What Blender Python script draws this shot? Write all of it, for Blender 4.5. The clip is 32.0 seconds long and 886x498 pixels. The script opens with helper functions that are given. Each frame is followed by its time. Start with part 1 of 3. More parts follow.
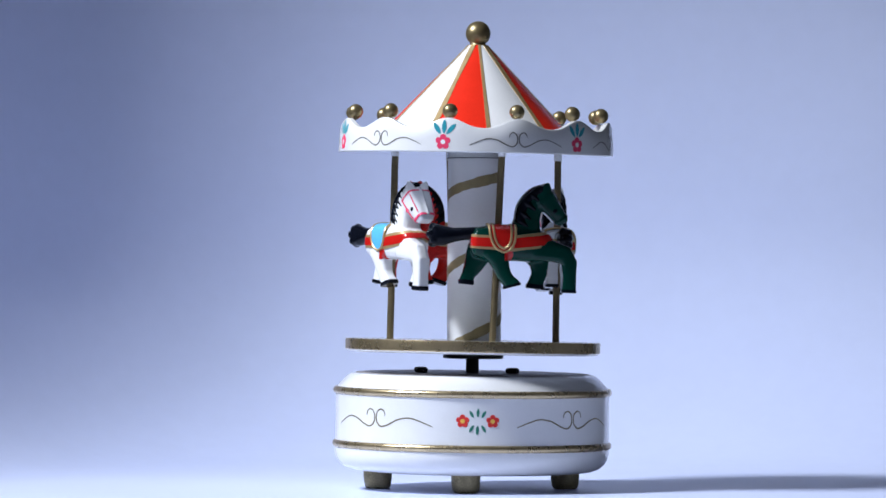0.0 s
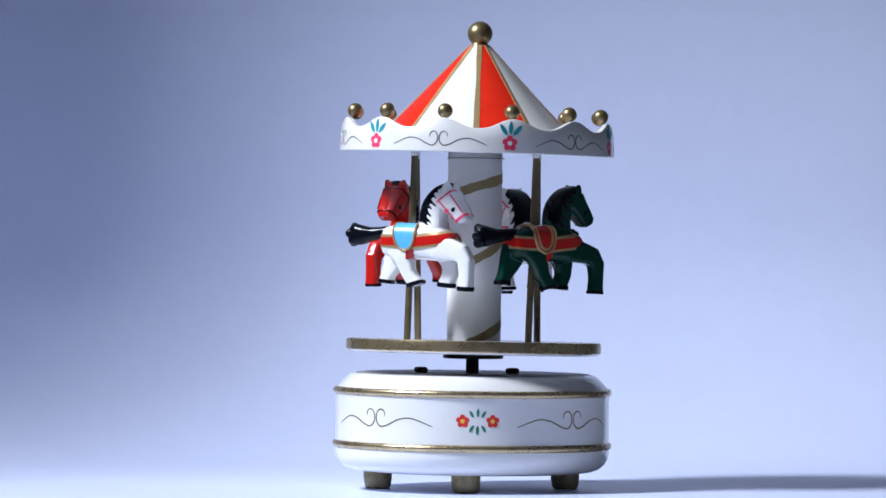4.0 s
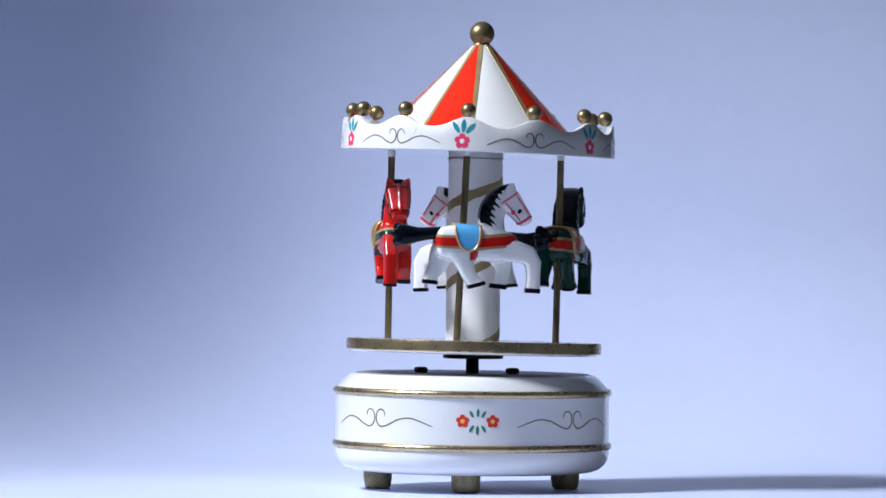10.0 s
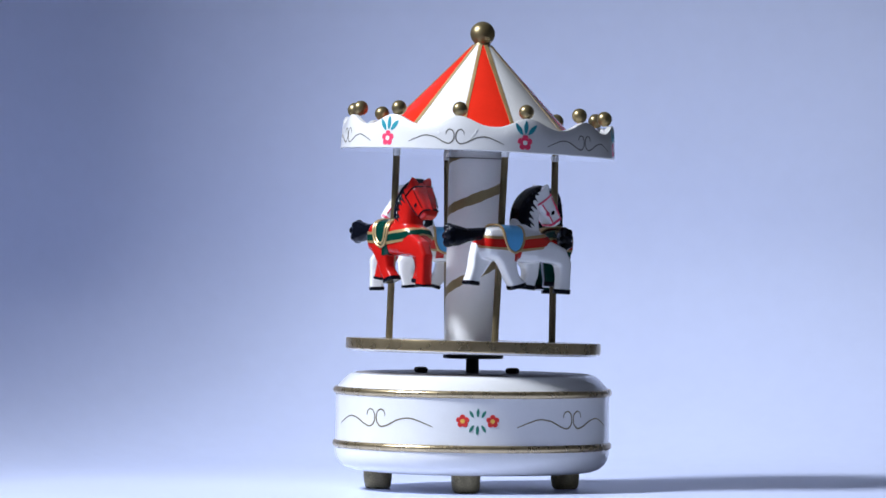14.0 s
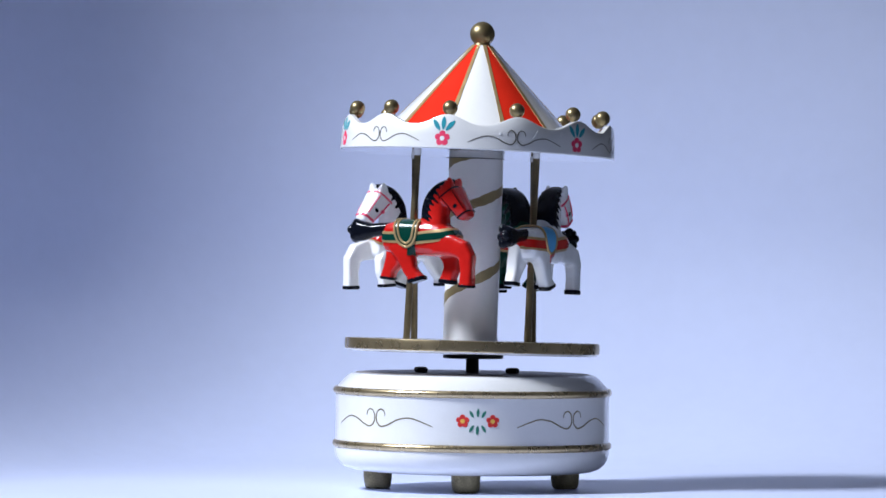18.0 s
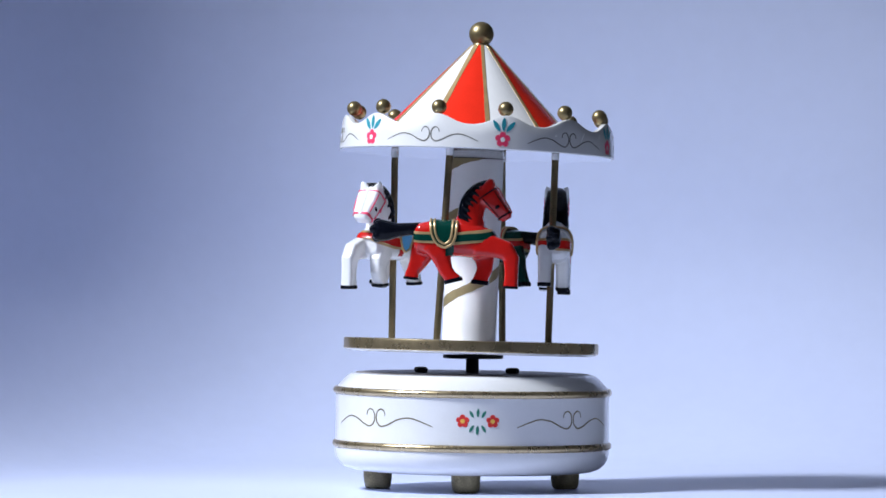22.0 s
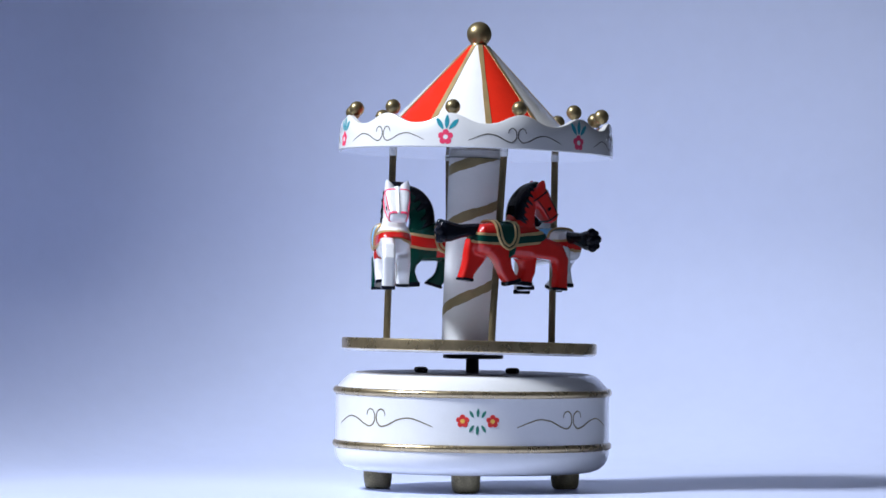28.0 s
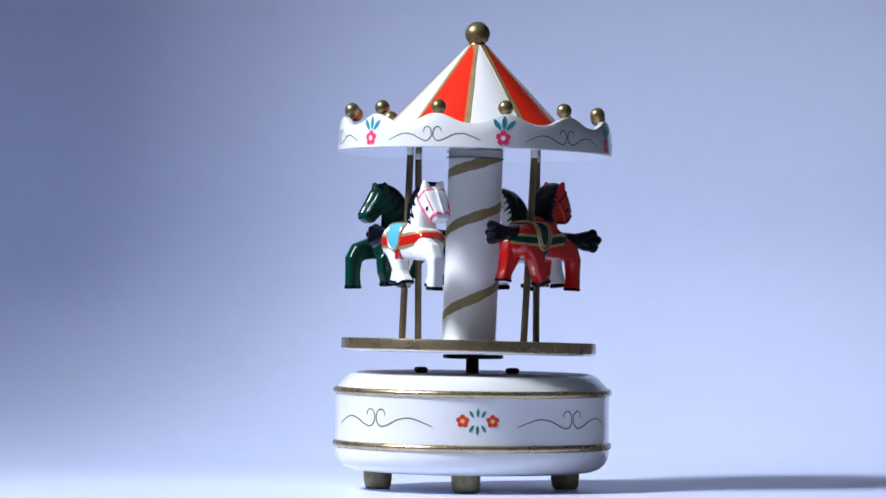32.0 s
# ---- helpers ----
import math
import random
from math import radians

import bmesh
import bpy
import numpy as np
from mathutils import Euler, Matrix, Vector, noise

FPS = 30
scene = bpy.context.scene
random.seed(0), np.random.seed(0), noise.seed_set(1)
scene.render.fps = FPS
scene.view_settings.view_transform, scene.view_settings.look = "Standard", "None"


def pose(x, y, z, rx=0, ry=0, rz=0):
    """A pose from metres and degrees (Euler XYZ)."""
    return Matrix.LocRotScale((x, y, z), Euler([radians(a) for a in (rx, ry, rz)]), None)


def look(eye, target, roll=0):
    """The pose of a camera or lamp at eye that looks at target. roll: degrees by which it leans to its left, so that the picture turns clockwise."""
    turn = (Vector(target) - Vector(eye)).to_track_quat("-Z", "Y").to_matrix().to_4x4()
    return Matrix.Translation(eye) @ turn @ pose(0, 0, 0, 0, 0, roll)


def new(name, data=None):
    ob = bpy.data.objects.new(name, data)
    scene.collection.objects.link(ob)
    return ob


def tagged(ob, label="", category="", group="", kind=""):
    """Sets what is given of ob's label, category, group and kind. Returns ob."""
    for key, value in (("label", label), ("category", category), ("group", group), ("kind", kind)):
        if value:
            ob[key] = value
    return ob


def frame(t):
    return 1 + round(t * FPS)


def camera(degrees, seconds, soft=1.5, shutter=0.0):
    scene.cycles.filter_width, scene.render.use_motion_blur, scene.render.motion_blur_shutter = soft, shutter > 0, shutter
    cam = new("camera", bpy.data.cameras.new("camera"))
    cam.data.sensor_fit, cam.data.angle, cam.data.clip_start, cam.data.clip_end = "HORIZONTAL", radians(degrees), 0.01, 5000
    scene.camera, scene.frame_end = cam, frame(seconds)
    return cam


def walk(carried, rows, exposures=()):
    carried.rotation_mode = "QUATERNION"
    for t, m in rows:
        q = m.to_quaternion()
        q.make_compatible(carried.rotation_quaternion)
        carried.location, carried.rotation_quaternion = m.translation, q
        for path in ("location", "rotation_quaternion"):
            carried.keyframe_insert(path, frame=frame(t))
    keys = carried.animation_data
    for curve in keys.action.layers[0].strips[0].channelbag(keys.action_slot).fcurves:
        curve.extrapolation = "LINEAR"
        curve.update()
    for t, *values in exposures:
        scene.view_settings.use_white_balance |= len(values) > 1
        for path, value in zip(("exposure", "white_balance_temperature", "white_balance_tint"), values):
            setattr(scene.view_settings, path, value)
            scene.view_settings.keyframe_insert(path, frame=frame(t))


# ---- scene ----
from mathutils.bvhtree import BVHTree

# ---------------------------------------------------------------- camera
cam = camera(10.0, 32.0, soft=1.6)
CAM = look((-0.01116, -2.0, 0.0982), (-0.01116, 0.0, 0.09463))
walk(cam, [(0, CAM), (32, CAM)], exposures=[(0, 0.0), (32, 0.0)])

# ---------------------------------------------------------------- light
world = bpy.data.worlds.new("studio_world")
scene.world = world
world.use_nodes = True
world.node_tree.nodes["Background"].inputs["Color"].default_value = (0.55, 0.66, 1.0, 1)
world.node_tree.nodes["Background"].inputs["Strength"].default_value = 0.05


key = bpy.data.lights.new("key_lamp", "SPOT")
key.energy, key.color, key.shadow_soft_size = 99.5, (0.815, 0.875, 1.0), 0.13
key.spot_size, key.spot_blend = radians(57), 0.9
new("key_lamp", key).matrix_world = look((-0.72, -0.27, 0.862), (0.130, -0.058, 0.0))


# ---------------------------------------------------------------- materials
def paint(name, color, rough=0.3, metal=0.0, coat=0.0, vary=0.06, bump=0.02, scale=300.0, spec=0.5):
    """Painted or plain surface: fine grain and broader, weaker stains."""
    m = bpy.data.materials.new(name)
    m.use_nodes = True
    nt = m.node_tree
    b = nt.nodes["Principled BSDF"]
    tc = nt.nodes.new("ShaderNodeTexCoord")
    fine = nt.nodes.new("ShaderNodeTexNoise")
    fine.inputs["Scale"].default_value, fine.inputs["Detail"].default_value = scale * 4, 4
    broad = nt.nodes.new("ShaderNodeTexNoise")
    broad.inputs["Scale"].default_value, broad.inputs["Detail"].default_value = scale * 0.35, 3
    for n in (fine, broad):
        nt.links.new(tc.outputs["Object"], n.inputs["Vector"])
    mixf = nt.nodes.new("ShaderNodeMath")
    mixf.operation = "MULTIPLY_ADD"
    mixf.inputs[1].default_value = 0.4
    nt.links.new(fine.outputs["Fac"], mixf.inputs[0])
    half = nt.nodes.new("ShaderNodeMath")
    half.operation = "MULTIPLY"
    half.inputs[1].default_value = 0.6
    nt.links.new(broad.outputs["Fac"], half.inputs[0])
    nt.links.new(half.outputs[0], mixf.inputs[2])
    ramp = nt.nodes.new("ShaderNodeValToRGB")
    lo = [max(0.0, c * (1 - vary * 1.6)) for c in color]
    hi = [min(1.0, c * (1 + vary)) for c in color]
    ramp.color_ramp.elements[0].position, ramp.color_ramp.elements[1].position = 0.3, 0.7
    ramp.color_ramp.elements[0].color, ramp.color_ramp.elements[1].color = (*lo, 1), (*hi, 1)
    nt.links.new(mixf.outputs[0], ramp.inputs["Fac"])
    nt.links.new(ramp.outputs["Color"], b.inputs["Base Color"])
    rr = nt.nodes.new("ShaderNodeMapRange")
    rr.inputs["To Min"].default_value, rr.inputs["To Max"].default_value = max(0.02, rough * 0.8), min(1.0, rough * 1.2)
    nt.links.new(broad.outputs["Fac"], rr.inputs["Value"])
    nt.links.new(rr.outputs["Result"], b.inputs["Roughness"])
    b.inputs["Metallic"].default_value = metal
    b.inputs["Specular IOR Level"].default_value = spec
    b.inputs["Coat Weight"].default_value = coat
    b.inputs["Coat Roughness"].default_value = 0.08
    if bump:
        bp = nt.nodes.new("ShaderNodeBump")
        bp.inputs["Strength"].default_value, bp.inputs["Distance"].default_value = bump * 10, 0.0001
        nt.links.new(mixf.outputs[0], bp.inputs["Height"])
        nt.links.new(bp.outputs["Normal"], b.inputs["Normal"])
    return m


PAPER = paint("paper", (0.67, 0.735, 0.965), 0.40, vary=0.02, bump=0.03, scale=30)
DARK = paint("studio_wall", (0.06, 0.062, 0.066), 0.9, scale=4)
WHITE = paint("white_lacquer", (0.80, 0.80, 0.79), 0.22, coat=0.6, vary=0.02, bump=0.015)
GLOSS = paint("polished_white", (0.82, 0.82, 0.81), 0.06, coat=1.0, vary=0.01, bump=0)
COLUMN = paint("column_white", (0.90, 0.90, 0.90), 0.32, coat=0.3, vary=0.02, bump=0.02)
BAND = paint("band_white", (0.72, 0.72, 0.71), 0.25, coat=0.5, vary=0.02, bump=0.015)
CHIP = paint("bare_chip", (0.88, 0.88, 0.86), 0.3)
GOLD = paint("gold_paint", (0.53, 0.42, 0.25), 0.28, metal=0.85, vary=0.14, bump=0.04, scale=500)
BALLGOLD = paint("ball_gold", (0.26, 0.205, 0.105), 0.38, metal=0.75, vary=0.12, bump=0.04, scale=500)
POLEGOLD = paint("pole_gold", (0.27, 0.21, 0.115), 0.36, metal=0.8, vary=0.15, bump=0.04, scale=500)
FOOTGOLD = paint("foot_gold", (0.33, 0.27, 0.145), 0.45, metal=0.35, vary=0.38, bump=0.06, scale=330)
TRIMGOLD = paint("trim_gold", (0.52, 0.36, 0.17), 0.35, metal=0.45, vary=0.14, bump=0.04, scale=500)
STRIPEGOLD = paint("stripe_gold", (0.37, 0.295, 0.155), 0.4, metal=0.35, vary=0.16, bump=0.05, scale=400)
RED = paint("red_lacquer", (0.74, 0.028, 0.012), 0.24, spec=0.35, vary=0.05)
HORSE_RED = paint("horse_red", (0.50, 0.012, 0.009), 0.24, spec=0.26, coat=0.45, vary=0.06)
BLACK = paint("black_lacquer", (0.004, 0.005, 0.009), 0.12, spec=0.14, vary=0.1, bump=0.006)
DULL = paint("dull_brown", (0.20, 0.175, 0.17), 0.4, spec=0.25, vary=0.12)
METAL = paint("dark_metal", (0.02, 0.02, 0.025), 0.4, metal=0.5, vary=0.2)
GREEN = paint("green_lacquer", (0.002, 0.036, 0.025), 0.17, spec=0.22, vary=0.06)
BLUE = paint("blue_paint", (0.10, 0.42, 0.75), 0.3, vary=0.06)
TEAL = paint("teal_ink", (0.02, 0.28, 0.34), 0.4, vary=0.1)
LEAF = paint("leaf_ink", (0.03, 0.20, 0.14), 0.4, vary=0.1)
PINK = paint("pink_ink", (0.78, 0.05, 0.13), 0.4, vary=0.1)
FLRED = paint("flower_red", (0.70, 0.03, 0.025), 0.4, vary=0.1)
YELLOW = paint("yellow_ink", (0.85, 0.52, 0.08), 0.4)
INK = paint("scroll_ink", (0.16, 0.15, 0.13), 0.45, metal=0.2, vary=0.2)
INKGOLD = paint("scroll_gold_ink", (0.24, 0.20, 0.11), 0.4, metal=0.4, vary=0.2)


# ---------------------------------------------------------------- mesh helpers
def finish(bm, name, mat, smooth=True, angle=40):
    me = bpy.data.meshes.new(name)
    bmesh.ops.recalc_face_normals(bm, faces=bm.faces)
    if smooth:
        for f in bm.faces:
            f.smooth = True
        for e in bm.edges:
            if len(e.link_faces) == 2 and e.calc_face_angle(0) > radians(angle):
                e.smooth = False
    bm.to_mesh(me)
    bm.free()
    me.materials.append(mat)
    return me


def part(name, bm, mat, parent, label="", smooth=True, m=None, angle=40):
    ob = new(name, finish(bm, name, mat, smooth, angle))
    ob.parent = parent
    if m is not None:
        ob.matrix_local = m
    if label:
        tagged(ob, label)
    return ob


def child(name, me, parent, m=None, label=""):
    ob = new(name, me)
    ob.parent = parent
    if m is not None:
        ob.matrix_local = m
    if label:
        tagged(ob, label)
    return ob


def lathe(profile, n=160, closed=False):
    """Revolve (r, z) pairs round z."""
    bm = bmesh.new()
    rings = []
    for r, z in profile:
        if r < 1e-7:
            rings.append([bm.verts.new((0, 0, z))])
        else:
            rings.append([bm.verts.new((r * math.cos(2 * math.pi * i / n), r * math.sin(2 * math.pi * i / n), z)) for i in range(n)])
    pairs = list(zip(rings, rings[1:])) + ([(rings[-1], rings[0])] if closed else [])
    for a, b in pairs:
        for i in range(n):
            j = (i + 1) % n
            if len(a) == 1 and len(b) == 1:
                continue
            if len(a) == 1:
                bm.faces.new((a[0], b[i], b[j]))
            elif len(b) == 1:
                bm.faces.new((a[i], a[j], b[0]))
            else:
                bm.faces.new((a[i], a[j], b[j], b[i]))
    return bm


def arc(cr, cz, r, a0, a1, n=8):
    return [(cr + r * math.cos(radians(a0 + (a1 - a0) * i / n)), cz + r * math.sin(radians(a0 + (a1 - a0) * i / n))) for i in range(n + 1)]


def sphere(r, u=40, v=24):
    bm = bmesh.new()
    bmesh.ops.create_uvsphere(bm, u_segments=u, v_segments=v, radius=r)
    return bm


def on_drum(s, z, radius, off, turn):
    """The place on a drum of radius(z), s metres of arc from the turn (front is -y, going to +x)."""
    r = radius(z)
    a = turn + s / r
    return ((r + off) * math.sin(a), -(r + off) * math.cos(a), z)


def plaque(bm, outline, radius, turn, off=0.00010, base=-0.00006):
    """A raised, flat-topped patch on the drum."""
    top = [bm.verts.new(on_drum(s, z, radius, off, turn)) for s, z in outline]
    low = [bm.verts.new(on_drum(s, z, radius, base, turn)) for s, z in outline]
    bm.faces.new(top)
    n = len(top)
    for i in range(n):
        bm.faces.new((top[i], low[i], low[(i + 1) % n], top[(i + 1) % n]))


def ribbon(bm, line, width, radius, turn, off=0.00009, base=-0.00006):
    """A raised line along (s, z), thinner towards its ends."""
    pts = [Vector((s, z)) for s, z in line]
    n = len(pts)
    rows = []
    for i, p in enumerate(pts):
        d = (pts[min(i + 1, n - 1)] - pts[max(i - 1, 0)]).normalized()
        w = width * 0.5 * (0.45 + 0.55 * math.sin(math.pi * (i + 0.5) / n) ** 0.5)
        q = Vector((-d.y, d.x)) * w
        a, b = p + q, p - q
        rows.append([bm.verts.new(on_drum(c.x, c.y, radius, o, turn)) for c, o in ((a, base), (a, off), (b, off), (b, base))])
    for r0, r1 in zip(rows, rows[1:]):
        for k in range(3):
            bm.faces.new((r0[k], r0[k + 1], r1[k + 1], r1[k]))
    bm.faces.new(rows[0])
    bm.faces.new(rows[-1][::-1])


def spline(points, steps=7):
    """Catmull-Rom through the points."""
    p = [Vector(q) for q in points]
    p = [2 * p[0] - p[1]] + p + [2 * p[-1] - p[-2]]
    out = []
    for i in range(1, len(p) - 2):
        for k in range(steps):
            t = k / steps
            out.append(0.5 * (2 * p[i] + (p[i + 1] - p[i - 1]) * t + (2 * p[i - 1] - 5 * p[i] + 4 * p[i + 1] - p[i + 2]) * t * t
                              + (3 * p[i] - p[i - 1] - 3 * p[i + 1] + p[i + 2]) * t ** 3))
    out.append(p[-2])
    return out


def petals(cs, cz, r, turn_deg=90):
    """The outline of a five-petalled flower."""
    out = []
    for i in range(60):
        a = 2 * math.pi * i / 60
        k = abs(math.cos(2.5 * (a - radians(turn_deg))))
        rr = r * (0.66 + 0.34 * k ** 0.6)
        out.append((cs + rr * math.cos(a), cz + rr * math.sin(a)))
    return out


def leaf(s0, z0, s1, z1, w):
    d = Vector((s1 - s0, z1 - z0))
    q = Vector((-d.y, d.x)).normalized()
    left, right = [], []
    for i in range(9):
        t = i / 8
        p = Vector((s0, z0)) + d * t
        h = q * w * math.sin(math.pi * (0.04 + 0.92 * t)) ** 0.8
        left.append(tuple(p + h))
        right.append(tuple(p - h))
    return left + right[::-1]


def disc2(cs, cz, r, n=16):
    return [(cs + r * math.cos(2 * math.pi * i / n), cz + r * math.sin(2 * math.pi * i / n)) for i in range(n)]


K = 0.00022312
SCROLL = [(22, 4), (20, 11), (13, 15), (5, 11), (2, 2), (4, -8), (14, -15), (30, -11), (50, -2), (73, 1), (95, -5), (116, -13)]


def scroll(parent, mat, radius, turn, z0, su, sv, width, label):
    for side in (-1, 1):
        bm = bmesh.new()
        line = spline([(side * s * su * K, z0 + v * sv * K) for s, v in SCROLL])
        ribbon(bm, line, width, radius, turn)
        part("scroll", bm, mat, parent, label)


# ---------------------------------------------------------------- setting
def curl(x):
    """The paper's forward curl at its free left edge, added to darken that side."""
    return 10.6 * max(0.0, -0.064 - x) ** 2.6


def sweep():
    bm = bmesh.new()
    R, start = 0.13, 0.195
    prof = [(-0.6, 0.0, 0), (-0.4, 0.0, 0), (-0.2, 0.0, 0), (-0.08, 0.0, 0), (start, 0.0, 1)]
    prof += [(start + R * math.sin(a), R - R * math.cos(a), 1) for a in [radians(5 * i) for i in range(1, 18)]]
    y, z, _ = prof[-1]
    prof += [(y + 0.02, z + 0.11, 1), (y + 0.05, z + 0.30, 1), (y + 0.10, z + 0.6, 1), (y + 0.14, z + 0.95, 1)]
    xs = [-0.235 + 0.005 * i for i in range(38)] + [-0.04 + 0.023 * i for i in range(11)]
    turn = Matrix.Rotation(radians(-5), 3, "Z")
    rows = [[bm.verts.new(turn @ Vector((x, yy - curl(x) * c, h))) for x in xs] for yy, h, c in prof]
    under = 0.002
    back = [[bm.verts.new(v.co + turn @ (Vector((0, 0, -under)) if r < 9 else Vector((0, under, 0)))) for v in row] for r, row in enumerate(rows)]
    for sheet, flip in ((rows, False), (back, True)):
        for a, b in zip(sheet, sheet[1:]):
            for i in range(len(xs) - 1):
                f = (a[i], a[i + 1], b[i + 1], b[i])
                bm.faces.new(f[::-1] if flip else f)
    for k in (0, -1):
        for i in range(len(xs) - 1):
            bm.faces.new((rows[k][i], rows[k][i + 1], back[k][i + 1], back[k][i]))
        for r in range(len(rows) - 1):
            bm.faces.new((rows[r][k], rows[r + 1][k], back[r + 1][k], back[r][k]))
    ob = new("backdrop", finish(bm, "backdrop", PAPER, True, 60))
    tagged(ob, "smooth pale lavender-blue paper sweep under the toy", "backdrop", kind="structure")


def wall(name, size, at, label):
    bm = bmesh.new()
    bmesh.ops.create_cube(bm, size=1)
    bmesh.ops.scale(bm, vec=size, verts=bm.verts)
    ob = new(name, finish(bm, name, DARK, False))
    ob.location = at
    tagged(ob, label, "wall", kind="structure")


sweep()
wall("floor", (1.40, 3.2, 0.1), (-0.20, -0.8, -0.06), "plain grey studio floor")
wall("wall_west", (0.1, 3.2, 1.4), (-0.85, -0.8, 0.69), "plain grey studio wall")
wall("wall_east", (0.1, 3.2, 1.4), (0.45, -0.8, 0.69), "plain grey studio wall")
wall("wall_south", (1.20, 0.1, 1.4), (-0.20, -2.35, 0.69), "plain grey studio wall")
wall("wall_north", (1.20, 0.1, 1.4), (-0.20, 0.75, 0.69), "plain grey studio wall")
wall("ceiling", (1.40, 3.2, 0.1), (-0.20, -0.8, 1.44), "plain grey studio ceiling")


# ---------------------------------------------------------------- base of the music box
def lean(ax, ay):
    """The turn that leans the upright by ax, ay (radians)."""
    a = math.hypot(ax, ay)
    return Matrix.Rotation(a, 4, Vector((-ay, ax, 0)).normalized()) if a > 1e-9 else Matrix()


def zz(y):
    return (865 - y) * K


def music_box_base():
    base = tagged(new("music_box_base"), "round white lacquered music box base with gold rings", "music box")
    base.matrix_world = pose(0, 0, 0) @ lean(0.0135, 0.0)
    R = lambda z: 242 * K
    body = lathe([(0, zz(661)), (200 * K, zz(661))] + [(211 * K, zz(661.3)), (217 * K, zz(663.2)), (222 * K, zz(666.8)), (230 * K, zz(675)), (237 * K, zz(682.5)), (241.5 * K, zz(688)), (243 * K, zz(691)),
                 (243 * K, zz(694)), (242 * K, zz(701)), (242 * K, zz(742)), (242 * K, zz(780)), (243 * K, zz(790)), (243 * K, zz(800)), (241 * K, zz(809)), (236 * K, zz(818)),
                 (228 * K, zz(826)), (215 * K, zz(831.5)), (195 * K, zz(834)), (0, zz(834))])
    body = part("body", body, WHITE, base, "glossy white drum with rounded shoulders")
    plate = lathe([(0, zz(660.2)), (206 * K, zz(660.2)), (208 * K, zz(660.9)), (208 * K, zz(662)), (0, zz(662))], 96)
    part("top_plate", plate, DULL, base, "dull grey-brown top of the drum")
    for y, r in ((692, 240.5), (786, 241)):
        ring = [(r * K + 6.2 * K * math.cos(radians(a)), zz(y) + 6.6 * K * math.sin(radians(a))) for a in range(0, 360, 20)]
        part("gold_ring", lathe(ring, closed=True), GOLD, base, "raised gold-painted ring")
    for k in range(4):
        a = radians(90 * k)
        scroll(body, INKGOLD, R, a + radians(-44.3), zz(735.3), 1.0, 1.0, 0.00055, "thin painted scroll")
        if k % 2:
            continue
        f = a + radians(1.9)
        for side in (-1, 1):
            bm = bmesh.new()
            plaque(bm, petals(side * 26 * K, zz(737.3), 11.5 * K), R, f)
            part("flower", bm, FLRED, body, "red painted flower")
            bm = bmesh.new()
            plaque(bm, disc2(side * 26 * K, zz(737.3), 3.9 * K), R, f, off=0.00016)
            part("flower_centre", bm, YELLOW, body, "yellow dot")
        for s0, v0, s1, v1 in ((0, 7, 1, 22), (-7, 6, -14, 18), (7, 6, 14, 18), (0, -8, -1, -24), (-7, -7, -14, -19), (7, -7, 14, -19)):
            bm = bmesh.new()
            plaque(bm, leaf(s0 * K, zz(737.3) + v0 * K, s1 * K, zz(737.3) + v1 * K, 2.7 * K), R, f)
            part("leaf", bm, LEAF, body, "green painted leaf")
    foot = lathe([(0, 0), (17 * K, 0), (20.5 * K, 1.2 * K), (22.8 * K, 4.5 * K), (24.2 * K, 11 * K), (25.4 * K, 22 * K), (25.6 * K, 34 * K), (0, 34 * K)], 48)
    me = finish(foot, "foot", FOOTGOLD)
    inv = base.matrix_world.inverted()
    for k in range(4):
        a = radians((-3.6, 86.4, 183.6, 266.4)[k])
        child("foot", me, base, inv @ pose(166 * K * math.sin(a), -166 * K * math.cos(a), 0.0), "stubby gold-painted foot")
    shaft = lathe([(0, 0), (11.5 * K, 0), (11.5 * K, 33 * K), (0, 33 * K)], 32)
    part("spindle", shaft, METAL, base, "black metal spindle", m=pose(-1 * K, 0, zz(664)))
    plate = lathe([(0, 0), (52 * K, 0), (53.5 * K, 1.2 * K), (53.5 * K, 5.2 * K), (52.5 * K, 6.2 * K), (0, 6.2 * K)], 64)
    part("spindle_plate", plate, METAL, base, "flat black disc on the spindle", m=pose(0, 0, zz(634.6)))
    for x in (-92, 70):
        bm = lathe([(0, -1 * K), (8 * K, -1 * K), (9 * K, 1 * K), (11 * K, 3 * K), (11.3 * K, 7 * K), (9.5 * K, 9.4 * K), (5 * K, 10.6 * K), (2 * K, 9.0 * K), (0, 9.0 * K)], 36)
        for v in bm.verts:
            f = 1 + 0.10 * math.cos(6 * math.atan2(v.co.y, v.co.x))
            v.co.x, v.co.y = v.co.x * f, v.co.y * f
        part("screw", bm, METAL, base, "black round-headed screw", m=pose(x * K, 0.001, zz(661)))
    return base


music_box_base()

# ---------------------------------------------------------------- the turning carousel
PIVOT = 0.052
ECC = Vector((0.00077, 0.00019, 0))
DECK = Vector((0.00069, -0.00087, 0))
CROWN = Vector((0.00028, -0.0006, 0))
POLE_R, POLE_A = 0.03358, -1.3187


def angle_at(t):
    return 0.11962 * t - 0.0002411 * t * t


def rotor_pose(t):
    return pose(-0.00018, 0, PIVOT - 0.00045) @ lean(0.0245, 0.017) @ Matrix.Rotation(angle_at(t), 4, "Z") @ lean(-0.0032, -0.0029)


def up(y):
    """Height on the carousel's axis above its pivot."""
    return (867 - y) * K - PIVOT


carousel = tagged(new("carousel"), "turning toy carousel with four horses under a striped roof", "carousel")
carousel.matrix_world = rotor_pose(0)


